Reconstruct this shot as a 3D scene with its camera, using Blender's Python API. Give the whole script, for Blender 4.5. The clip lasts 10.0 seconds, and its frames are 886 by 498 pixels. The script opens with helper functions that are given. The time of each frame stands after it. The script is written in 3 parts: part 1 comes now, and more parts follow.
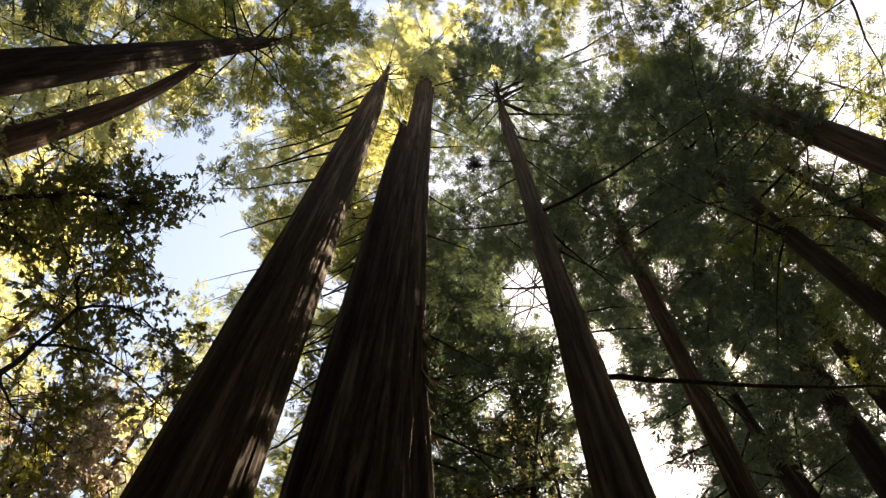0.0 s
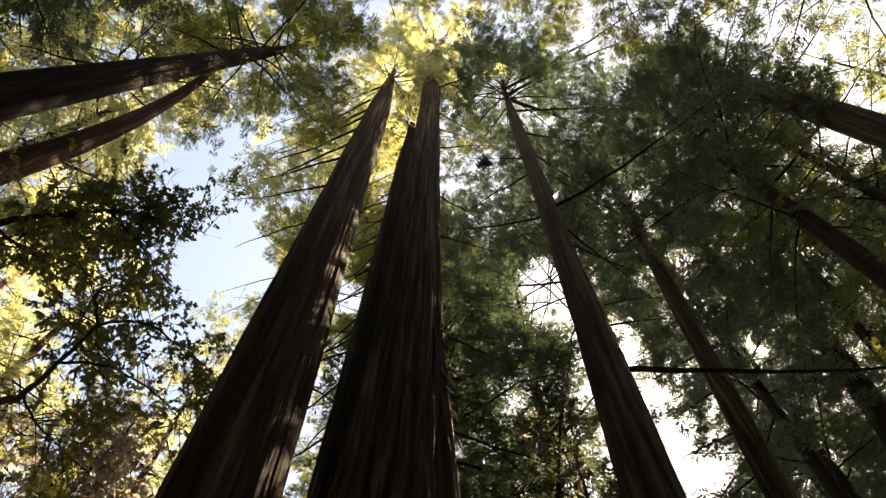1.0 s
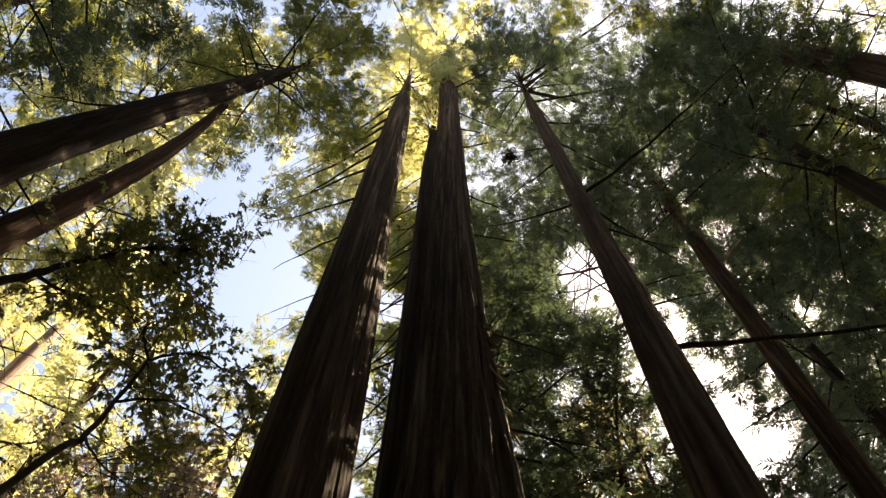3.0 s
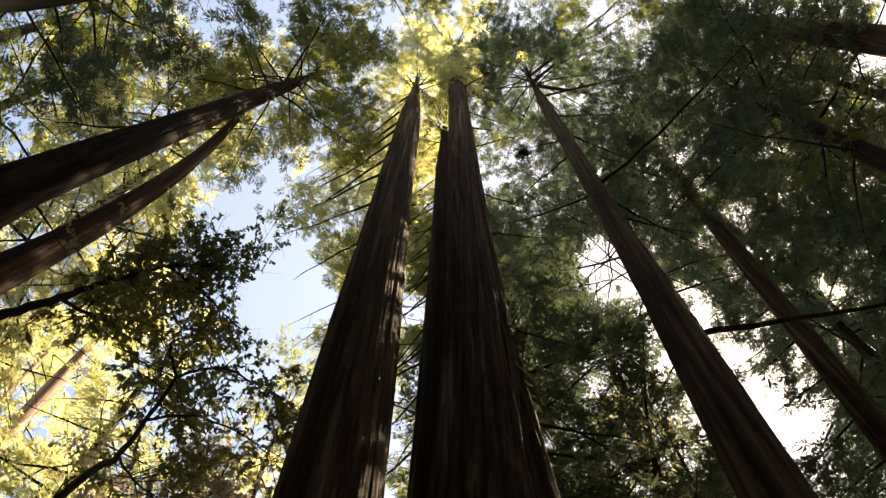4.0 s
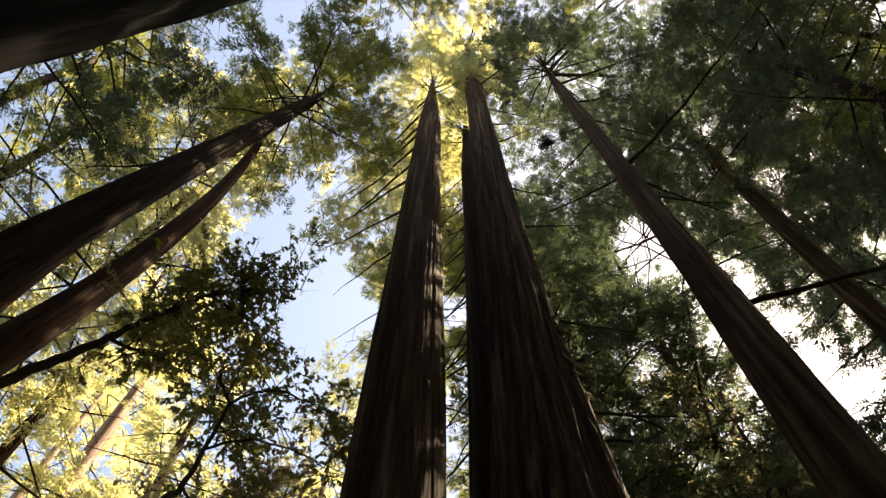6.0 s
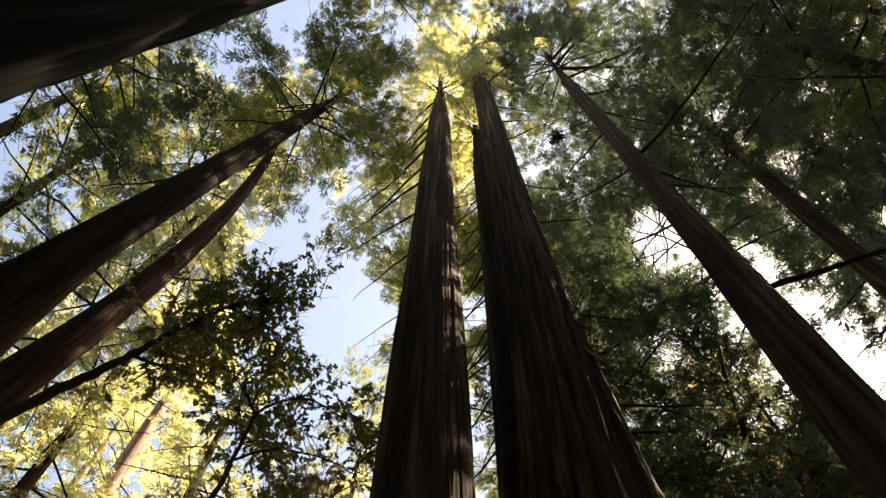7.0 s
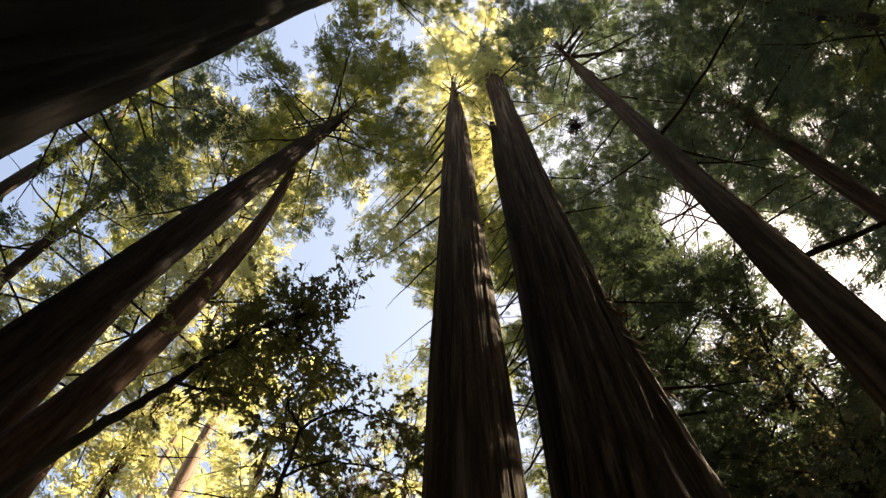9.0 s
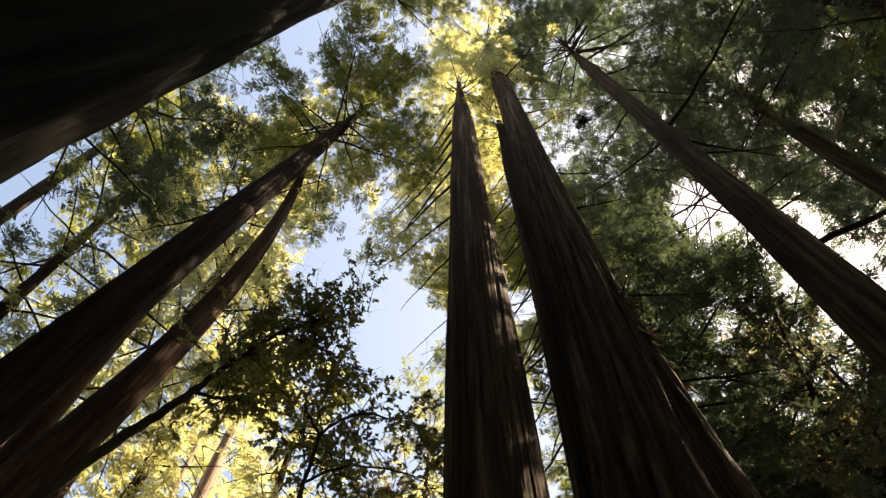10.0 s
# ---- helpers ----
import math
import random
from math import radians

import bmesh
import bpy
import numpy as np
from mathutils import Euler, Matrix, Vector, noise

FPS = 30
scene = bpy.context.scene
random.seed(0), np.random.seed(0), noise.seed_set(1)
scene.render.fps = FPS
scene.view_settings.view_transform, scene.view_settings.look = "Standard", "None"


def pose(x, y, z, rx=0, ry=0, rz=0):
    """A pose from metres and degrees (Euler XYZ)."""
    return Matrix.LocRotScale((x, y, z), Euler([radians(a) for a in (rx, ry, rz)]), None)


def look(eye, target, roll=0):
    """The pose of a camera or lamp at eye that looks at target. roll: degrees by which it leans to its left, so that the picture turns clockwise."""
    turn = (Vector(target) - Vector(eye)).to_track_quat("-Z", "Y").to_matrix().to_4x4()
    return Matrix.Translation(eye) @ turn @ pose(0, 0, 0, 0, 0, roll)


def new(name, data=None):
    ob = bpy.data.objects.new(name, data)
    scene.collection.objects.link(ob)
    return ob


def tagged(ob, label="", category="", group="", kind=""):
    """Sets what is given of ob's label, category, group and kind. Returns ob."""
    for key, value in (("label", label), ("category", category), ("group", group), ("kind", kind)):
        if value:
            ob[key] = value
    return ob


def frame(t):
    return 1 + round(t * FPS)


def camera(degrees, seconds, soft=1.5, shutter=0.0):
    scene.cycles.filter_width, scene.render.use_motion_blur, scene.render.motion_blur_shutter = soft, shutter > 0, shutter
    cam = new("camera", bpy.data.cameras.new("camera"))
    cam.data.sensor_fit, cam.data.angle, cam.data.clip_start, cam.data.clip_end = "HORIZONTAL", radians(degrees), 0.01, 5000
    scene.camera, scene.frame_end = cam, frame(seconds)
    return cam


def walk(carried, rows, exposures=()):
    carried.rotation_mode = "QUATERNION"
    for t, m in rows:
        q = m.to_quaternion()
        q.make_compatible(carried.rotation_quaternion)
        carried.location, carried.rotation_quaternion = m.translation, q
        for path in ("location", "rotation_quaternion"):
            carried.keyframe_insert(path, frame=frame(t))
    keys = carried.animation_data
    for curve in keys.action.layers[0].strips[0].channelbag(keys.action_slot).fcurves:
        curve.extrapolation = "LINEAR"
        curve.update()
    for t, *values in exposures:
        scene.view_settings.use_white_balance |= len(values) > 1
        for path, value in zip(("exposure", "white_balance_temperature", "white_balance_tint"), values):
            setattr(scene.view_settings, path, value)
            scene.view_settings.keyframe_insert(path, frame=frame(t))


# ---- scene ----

# A grove of tall redwoods seen from the forest floor by a camera that looks up and pans to its left.
EYE = 1.5
cam = camera(54.66, 10.0, soft=1.4)
PAN = [
    (0, -1.08, 0.80), (0.5, 0.28, 0.88), (1, 1.85, 0.89), (1.5, 3.67, 1.01), (2, 5.51, 1.05), (2.5, 7.24, 1.11), (4, 12.99, 1.37), (4.5, 14.78, 1.40), (5, 16.54, 1.53),
    (5.5, 18.34, 1.59), (7, 23.45, 1.83), (7.5, 24.99, 1.88), (8, 26.53, 1.93), (8.5, 28.01, 1.98), (9, 29.34, 2.06), (9.5, 30.55, 2.10), (10, 31.80, 2.17),
]
walk(cam, [(t, pose(0, 0, EYE, 0, 0, a) @ pose(0, 0, 0, 180 - 18.83) @ pose(0, 0, 0, 0, 0, roll)) for t, a, roll in PAN],
     exposures=[(0.0, 2.62, 9400, 14), (10.0, 2.48, 9400, 14)])

# ---- light ----
SUN_BEARING, SUN_HEIGHT = 40.0, 59.0
world = bpy.data.worlds.new("sky")
scene.world = world
world.use_nodes = True
wn = world.node_tree.nodes
sky = wn.new("ShaderNodeTexSky")
sky.sky_type, sky.sun_disc = "NISHITA", False
sky.sun_elevation, sky.sun_rotation = radians(SUN_HEIGHT), radians(SUN_BEARING)
sky.air_density, sky.dust_density, sky.ozone_density = 1.0, 0.6, 1.2
wn["Background"].inputs["Strength"].default_value = 0.076
world.node_tree.links.new(sky.outputs[0], wn["Background"].inputs["Color"])

sun = new("sun", bpy.data.lights.new("sun", "SUN"))
sun.data.energy, sun.data.angle, sun.data.color = 5.0, radians(0.55), (1.0, 0.93, 0.8)
b, e = radians(SUN_BEARING), radians(SUN_HEIGHT)
sun.matrix_world = look((0, 0, 0), (-math.sin(b) * math.cos(e), -math.cos(b) * math.cos(e), -math.sin(e)))
sun.location = (35, 50, 95)


# ---- materials ----
def material(name):
    m = bpy.data.materials.new(name)
    m.use_nodes = True
    n, l = m.node_tree.nodes, m.node_tree.links
    return m, n, l, n["Principled BSDF"]


def ramp(n, l, source, stops):
    r = n.new("ShaderNodeValToRGB")
    r.color_ramp.elements[0].position, r.color_ramp.elements[0].color = stops[0][0], (*stops[0][1], 1)
    r.color_ramp.elements[1].position, r.color_ramp.elements[1].color = stops[-1][0], (*stops[-1][1], 1)
    for p, c in stops[1:-1]:
        r.color_ramp.elements.new(p).color = (*c, 1)
    l.new(source, r.inputs[0])
    return r.outputs[0]


def mixed(n, l, a, b, factor, blend="MIX"):
    x = n.new("ShaderNodeMix")
    x.data_type, x.blend_type = "RGBA", blend
    for socket, v in ((x.inputs[6], a), (x.inputs[7], b), (x.inputs[0], factor)):
        if isinstance(v, (int, float)):
            socket.default_value = v
        elif isinstance(v, tuple):
            socket.default_value = (*v, 1)
        else:
            l.new(v, socket)
    return x.outputs[2]


def noise_at(n, l, scale, stretch, detail=6.0, rough=0.6):
    tc, mp, nz = n.new("ShaderNodeTexCoord"), n.new("ShaderNodeMapping"), n.new("ShaderNodeTexNoise")
    mp.inputs["Scale"].default_value = stretch
    nz.inputs["Scale"].default_value, nz.inputs["Detail"].default_value, nz.inputs["Roughness"].default_value = scale, detail, rough
    l.new(tc.outputs["Object"], mp.inputs[0])
    l.new(mp.outputs[0], nz.inputs["Vector"])
    return nz.outputs["Fac"]


def bark(name, deep, mid, light, grey, moss=0.0):
    """Fibrous redwood bark: long fibres, paler weathered strips, lichen stains."""
    m, n, l, p = material(name)
    fibre = noise_at(n, l, 9.0, (1.0, 1.0, 0.035), 8.0, 0.68)
    strips = noise_at(n, l, 4.5, (1.0, 1.0, 0.022), 5.0, 0.6)
    stains = noise_at(n, l, 0.7, (1.0, 1.0, 0.2), 6.0, 0.65)
    grain = noise_at(n, l, 26.0, (1.0, 1.0, 0.12), 6.0, 0.7)
    c = ramp(n, l, mixed(n, l, fibre, grain, 0.4), [(0.28, deep), (0.5, mid), (0.74, light)])
    # Furrows fade to the deep colour: inner bark tone plus painted crease shade.
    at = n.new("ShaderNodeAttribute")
    at.attribute_name = "ridge_tone"
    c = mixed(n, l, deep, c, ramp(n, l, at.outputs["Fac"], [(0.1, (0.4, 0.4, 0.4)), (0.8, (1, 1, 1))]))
    g = ramp(n, l, strips, [(0.52, (0, 0, 0)), (0.7, (0.75, 0.75, 0.75))])
    c = mixed(n, l, c, grey, g)
    s = ramp(n, l, stains, [(0.42, (0.62, 0.6, 0.58)), (0.62, (1.08, 1.05, 1.0))])
    c = mixed(n, l, c, s, 1.0, "MULTIPLY")
    if moss:
        mo = noise_at(n, l, 1.6, (1.0, 1.0, 0.5), 8.0, 0.7)
        k = ramp(n, l, mo, [(0.56, (0, 0, 0)), (0.7, (moss, moss, moss))])
        c = mixed(n, l, c, (0.07, 0.085, 0.03), k)
    l.new(c, p.inputs["Base Color"])
    p.inputs["Roughness"].default_value = 0.92
    p.inputs["Specular IOR Level"].default_value = 0.095
    bp = n.new("ShaderNodeBump")
    bp.inputs["Strength"].default_value, bp.inputs["Distance"].default_value = 0.7, 0.05
    l.new(mixed(n, l, fibre, grain, 0.35), bp.inputs["Height"])
    l.new(bp.outputs[0], p.inputs["Normal"])
    return m


def leaves(name, dark, mid, bright, glow, through_share=0.45, gloss=0.06):
    """Leaf: colour varies from spray to spray and from bough to bough; light passes through."""
    m, n, l, p = material(name)
    geo = n.new("ShaderNodeNewGeometry")
    c = ramp(n, l, geo.outputs["Random Per Island"], [(0.0, dark), (0.55, mid), (1.0, bright)])
    big = ramp(n, l, noise_at(n, l, 0.35, (1, 1, 1), 3.0), [(0.35, (0.7, 0.78, 0.8)), (0.65, (1.25, 1.15, 0.9))])
    c = mixed(n, l, c, big, 1.0, "MULTIPLY")
    d, t, g, a1, a2 = (n.new("ShaderNode" + k) for k in ("BsdfDiffuse", "BsdfTranslucent", "BsdfGlossy", "MixShader", "MixShader"))
    l.new(c, d.inputs[0])
    l.new(mixed(n, l, c, glow, 0.6), t.inputs[0])
    g.inputs["Roughness"].default_value = 0.35
    a1.inputs[0].default_value, a2.inputs[0].default_value = through_share, gloss
    l.new(d.outputs[0], a1.inputs[1])
    l.new(t.outputs[0], a1.inputs[2])
    l.new(a1.outputs[0], a2.inputs[1])
    l.new(g.outputs[0], a2.inputs[2])
    l.new(a2.outputs[0], n["Material Output"].inputs[0])
    n.remove(p)
    return m


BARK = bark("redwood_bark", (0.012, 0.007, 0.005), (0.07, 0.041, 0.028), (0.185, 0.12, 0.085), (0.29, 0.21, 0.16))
# Shaded copy of the redwood bark: shade put into a darker colour, plus moss.
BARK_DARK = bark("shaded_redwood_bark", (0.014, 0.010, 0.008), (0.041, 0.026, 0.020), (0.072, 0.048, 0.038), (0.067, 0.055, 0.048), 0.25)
# Near-black bark: the deep shade on the near trunk is put into its colour.
BARK_DEEP_SHADE = bark("deep_shade_redwood_bark", (0.005, 0.0045, 0.0042), (0.014, 0.012, 0.011), (0.034, 0.028, 0.026), (0.03, 0.027, 0.025), 0.1)
BARK_RED = bark("young_redwood_bark", (0.02, 0.009, 0.0065), (0.09, 0.046, 0.032), (0.185, 0.108, 0.077), (0.18, 0.12, 0.094))
BARK_RUST = bark("dark_russet_redwood_bark", (0.009, 0.0055, 0.004), (0.034, 0.02, 0.015), (0.08, 0.052, 0.04), (0.08, 0.057, 0.047))
BARK_GREY = bark("flaky_redwood_bark", (0.024, 0.014, 0.011), (0.088, 0.057, 0.044), (0.18, 0.126, 0.1), (0.2, 0.148, 0.12))
# Pale pinkish bark that carries the sun on the far trunks as colour.
BARK_SUNLIT = bark("sunlit_redwood_bark", (0.14, 0.08, 0.065), (0.38, 0.26, 0.22), (0.58, 0.44, 0.39), (0.56, 0.45, 0.4))
BARK_LEAFY = bark("broadleaf_bark", (0.018, 0.014, 0.011), (0.048, 0.037, 0.027), (0.084, 0.066, 0.051), (0.072, 0.066, 0.054), 0.4)
TWIG = bark("dead_limb_wood", (0.018, 0.013, 0.010), (0.042, 0.030, 0.024), (0.078, 0.060, 0.051), (0.090, 0.078, 0.069), 0.1)
SPLINTER = bark("splintered_wood", (0.2, 0.13, 0.09), (0.38, 0.27, 0.2), (0.55, 0.42, 0.33), (0.5, 0.42, 0.36))
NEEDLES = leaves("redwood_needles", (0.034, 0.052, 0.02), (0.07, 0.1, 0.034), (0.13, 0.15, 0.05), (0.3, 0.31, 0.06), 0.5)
# Lit copy of the redwood needles: sunlight is put into the yellower, paler colour.
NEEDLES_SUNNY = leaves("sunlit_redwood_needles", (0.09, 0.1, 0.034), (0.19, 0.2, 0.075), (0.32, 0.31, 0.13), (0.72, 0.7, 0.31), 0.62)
# Conifer needles made darker and bluer, with shade put into the colour.
NEEDLES_COOL = leaves("cool_shade_needles", (0.022, 0.042, 0.031), (0.046, 0.077, 0.053), (0.08, 0.112, 0.07), (0.12, 0.165, 0.08), 0.38)
LAUREL = leaves("laurel_leaves", (0.042, 0.055, 0.018), (0.095, 0.118, 0.034), (0.18, 0.195, 0.055), (0.42, 0.41, 0.08), 0.5, 0.1)
# Tanoak leaves, their colour raised in place of sun that misses the tree.
TANOAK = leaves("sunlit_tanoak_leaves", (0.1, 0.105, 0.065), (0.2, 0.2, 0.13), (0.36, 0.34, 0.23), (0.46, 0.43, 0.24), 0.45, 0.12)
# Pinkish-white leaf colour that stands in for strong sun on the leaves.
PALE = leaves("sunlit_broad_leaves", (0.2, 0.155, 0.125), (0.35, 0.28, 0.24), (0.54, 0.45, 0.41), (0.62, 0.5, 0.42), 0.45, 0.12)


def duff():
    m, n, l, p = material("forest_duff")
    a = noise_at(n, l, 6.0, (1, 1, 1), 8.0, 0.7)
    c = ramp(n, l, a, [(0.3, (0.02, 0.013, 0.009)), (0.55, (0.05, 0.032, 0.02)), (0.75, (0.1, 0.065, 0.04))])
    k = ramp(n, l, noise_at(n, l, 0.25, (1, 1, 1), 4.0), [(0.45, (0, 0, 0)), (0.65, (0.7, 0.7, 0.7))])
    l.new(mixed(n, l, c, (0.03, 0.042, 0.016), k), p.inputs["Base Color"])
    p.inputs["Roughness"].default_value = 0.95
    bp = n.new("ShaderNodeBump")
    bp.inputs["Distance"].default_value = 0.06
    l.new(a, bp.inputs["Height"])
    l.new(bp.outputs[0], p.inputs["Normal"])
    return m


# ---- mesh helpers ----
def mesh_part(name, verts, faces, mat, parent=None, label="", smooth=True):
    me = bpy.data.meshes.new(name)
    me.from_pydata(verts, [], faces)
    me.materials.append(mat)
    me.attributes.new("ridge_tone", "FLOAT", "POINT").data.foreach_set("value", [0.8] * len(verts))
    if smooth:
        me.shade_smooth()
    ob = new(name, me)
    if parent:
        ob.parent = parent
    if label:
        tagged(ob, label)
    return ob


def tube(points, radii, sides, verts, faces, rng=None, rough=0.0):
    """A tapered tube along points, appended to verts and faces, with its end closed to a tip."""
    pts = [Vector(p) for p in points]
    start = len(verts)
    side = None
    for i, (p, r) in enumerate(zip(pts, radii)):
        d = (pts[min(i + 1, len(pts) - 1)] - pts[max(i - 1, 0)]).normalized()
        side = d.orthogonal() if side is None else (side - d * side.dot(d))
        side.normalize()
        up = d.cross(side)
        for k in range(sides):
            a = 2 * math.pi * k / sides
            q = r * (1 + (rng.uniform(-rough, rough) if rng else 0))
            verts.append(p + (side * math.cos(a) + up * math.sin(a)) * q)
    for i in range(len(pts) - 1):
        for k in range(sides):
            a, b2 = start + i * sides + k, start + i * sides + (k + 1) % sides
            faces.append((a, b2, b2 + sides, a + sides))
    faces.append(tuple(start + (len(pts) - 1) * sides + k for k in range(sides)))


# Openings in the canopy over the clearing: bearing, angle from the zenith, half-width, share of foliage that is missing.
OPENINGS = [
    (-36.9, 24.1, 2.6, 0.93), (-40.6, 25.4, 2.0, 0.9), (-33.8, 26.9, 1.6, 0.3), (-45.6, 17.0, 3.8, 0.12), (-33.4, 18.5, 2.6, 0.12), (17.5, 22.7, 2.3, 0.92), (19.9, 27.6, 1.4, 0.95),
    (25.6, 31.4, 1.1, 1.0), (25.9, 36.6, 1.6, 1.0), (25.7, 34.0, 1.2, 1.0), (19.9, 32.9, 1.2, 0.92), (12.9, 34.4, 3.5, 0.45), (24.6, 28.2, 1.2, 0.9), (13.4, 16.5, 4.0, 0.12),
    (68.3, 27.5, 2.2, 0.8), (14.0, 31.8, 3.5, 0.25), (-89.1, 15.5, 1.7, 0.7), (-89.2, 27.6, 2.0, 0.6), (27.6, 15.6, 2.6, 0.1), (-95.6, 9.7, 1.5, 0.8), (-93.1, 30.5, 2.3, 0.9),
    (82.1, 25.3, 5.0, 0.55), (6.7, 36.9, 0.8, 0.5), (84.6, 20.1, 4.5, 0.55), (-17.7, 23.2, 1.3, 0.7), (-18.0, 27.4, 1.4, 0.5), (-18.4, 31.6, 1.4, 0.35), (34.2, 20.4, 2.0, 0.35),
    (52.0, 27.0, 2.5, 0.1),
]
# Openings on the near side of the sunlit forest only.
NEAR_OPENINGS = [(-55.9, 38.0, 1.6, 0.88), (-55.4, 34.4, 1.2, 0.88), (-55.8, 36.1, 1.3, 0.88)]


def openness(p):
    """The share of foliage that is missing at the place p."""
    x, y, z = p[0], p[1], p[2] - EYE
    d = Vector((x, y, z)).normalized()
    share = 0.0
    for az, zd, width, amount in OPENINGS + (NEAR_OPENINGS if x * x + y * y < 900 else []):
        az, zd = radians(az), radians(zd)
        o = Vector((math.sin(az) * math.sin(zd), math.cos(az) * math.sin(zd), math.cos(zd)))
        c = d.dot(o)
        if c > 0.98:
            a = math.degrees(math.acos(min(1.0, c))) / width
            share = max(share, amount * min(1.0, max(0.0, (1.35 - a) / 0.6)))
    return share


def sprays(name, places, mat, parent, size, rng, sprigs=9, width=0.15, label=""):
    """Flat needle sprays: each has a row of narrow sprigs on both sides of its axis. places: (point, direction)."""
    if not places:
        return
    n = len(places)
    pos = np.array([p for p, _ in places], dtype=np.float64)
    axis = np.array([d for _, d in places], dtype=np.float64)
    g = np.random.default_rng(rng.randrange(1 << 30))
    axis += g.normal(0, 0.25, axis.shape)
    axis /= np.linalg.norm(axis, axis=1, keepdims=True)
    up = np.array([0, 0, 1.0]) + g.normal(0, 0.45, axis.shape)
    side = np.cross(axis, up)
    side /= np.linalg.norm(side, axis=1, keepdims=True)
    normal = np.cross(side, axis)
    length = size * g.uniform(0.6, 1.35, (n, 1))
    out = []
    for k in range(sprigs):
        s = (k + 0.4) / sprigs
        hand = 1 if k % 2 else -1
        turn = radians(58) * (1 - 0.6 * s) * g.uniform(0.7, 1.25, (n, 1))
        if k == sprigs - 1:
            turn *= 0.1
        way = axis * np.cos(turn) + side * np.sin(turn) * hand - np.array([0, 0, 0.25]) * g.uniform(0, 1, (n, 1)) + normal * g.normal(0, 0.15, (n, 1))
        way /= np.linalg.norm(way, axis=1, keepdims=True)
        root = pos + axis * length * s
        reach = length * (0.86 - 0.42 * s) * g.uniform(0.7, 1.3, (n, 1))
        wide = np.cross(way, normal)
        wide /= np.linalg.norm(wide, axis=1, keepdims=True)
        half = reach * width
        out.append(np.stack([root - wide * half * 0.7 + way * reach * 0.12, root + wide * half + way * reach * 0.3, root + way * reach], 1))
    v = np.concatenate(out).reshape(-1, 3)
    return leaf_mesh(name, v, 3, mat, parent, label)


def leaf_mesh(name, v, corners, mat, parent, label=""):
    me = bpy.data.meshes.new(name)
    count = len(v) // corners
    me.vertices.add(len(v))
    me.vertices.foreach_set("co", v.astype(np.float32).ravel())
    me.loops.add(len(v))
    me.loops.foreach_set("vertex_index", np.arange(len(v), dtype=np.int32))
    me.polygons.add(count)
    me.polygons.foreach_set("loop_start", np.arange(0, len(v), corners, dtype=np.int32))
    me.update(calc_edges=True)
    me.materials.append(mat)
    ob = new(name, me)
    ob.parent = parent
    return tagged(ob, label, kind="stuff")


# ---- trees ----
def trunk_radius(z, H, r0, k, flare, swell=0.0, fade=8.0):
    return max(0.03, (r0 + k * z) * min(1.0, max(0.0, (H - z) / (0.3 * H))) ** 0.8) + flare * math.exp(-z / 1.6) + swell * math.exp(-z / fade)


def trunk_mesh(tree, H, r0, k, lean, mat, seed, segs, step, relief, flute=0.0, bow=(0, 0), twist=0.0, flare=0.35, fine_from=0.0, dim=0.14, scar=None, swell=0.0, fade=8.0):
    """A fissured trunk: long plates of bark parted by furrows, with broad flutes."""
    zs, z = [], -0.4
    while z < H:
        zs.append(z)
        z += step * (3.0 if z < fine_from or z > 0.8 * H else 1.0)
    zs.append(H)
    verts, faces, outer = [], [], []
    for z in zs:
        r = trunk_radius(max(z, 0), H, r0, k, flare, swell, fade)
        cx, cy = lean[0] * z, lean[1] * z
        w = math.sin(math.pi * min(1, max(0, z / H)))
        cx, cy = cx + w * bow[0], cy + w * bow[1]
        for i in range(segs):
            a = 2 * math.pi * i / segs
            t = a + twist * z
            c, s = math.cos(t), math.sin(t)
            q = r0 / dim
            f = abs(noise.noise(Vector((c * q, s * q, z * 0.13 + seed * 7.3))))
            g = abs(noise.noise(Vector((c * q * 2.3, s * q * 2.3, z * 0.4 + seed * 3.1))))
            lump = noise.noise(Vector((c * 1.1, s * 1.1, z * 0.1 + seed * 5.7)))
            fl = noise.noise(Vector((c * 2.4, s * 2.4, z * 0.05 + seed * 1.9)))
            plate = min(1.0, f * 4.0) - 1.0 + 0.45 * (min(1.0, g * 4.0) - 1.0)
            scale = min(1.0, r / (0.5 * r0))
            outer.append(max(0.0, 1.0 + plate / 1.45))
            q = r + scale * (relief * (plate + 0.35) + 0.05 * r0 * lump + flute * fl)
            if scar and scar[2] < z < scar[3]:
                off = (math.degrees(a) - scar[0] - 7 * noise.noise(Vector((0, 3, z * 0.35))) + 180) % 360 - 180
                cut = max(0.0, 1 - (off / scar[1]) ** 2) * min(1.0, (scar[3] - z) / 3)
                q -= scar[4] * cut
                outer[-1] *= 1 - cut
            verts.append((cx + q * math.cos(a), cy + q * math.sin(a), z))
    rows = len(zs)
    for j in range(rows - 1):
        for i in range(segs):
            a, b2 = j * segs + i, j * segs + (i + 1) % segs
            faces.append((a, b2, b2 + segs, a + segs))
    faces.append(tuple(range((rows - 1) * segs, rows * segs)))
    ob = mesh_part("trunk", verts, faces, mat, tree)
    ob.data.attributes["ridge_tone"].data.foreach_set("value", outer)
    return ob


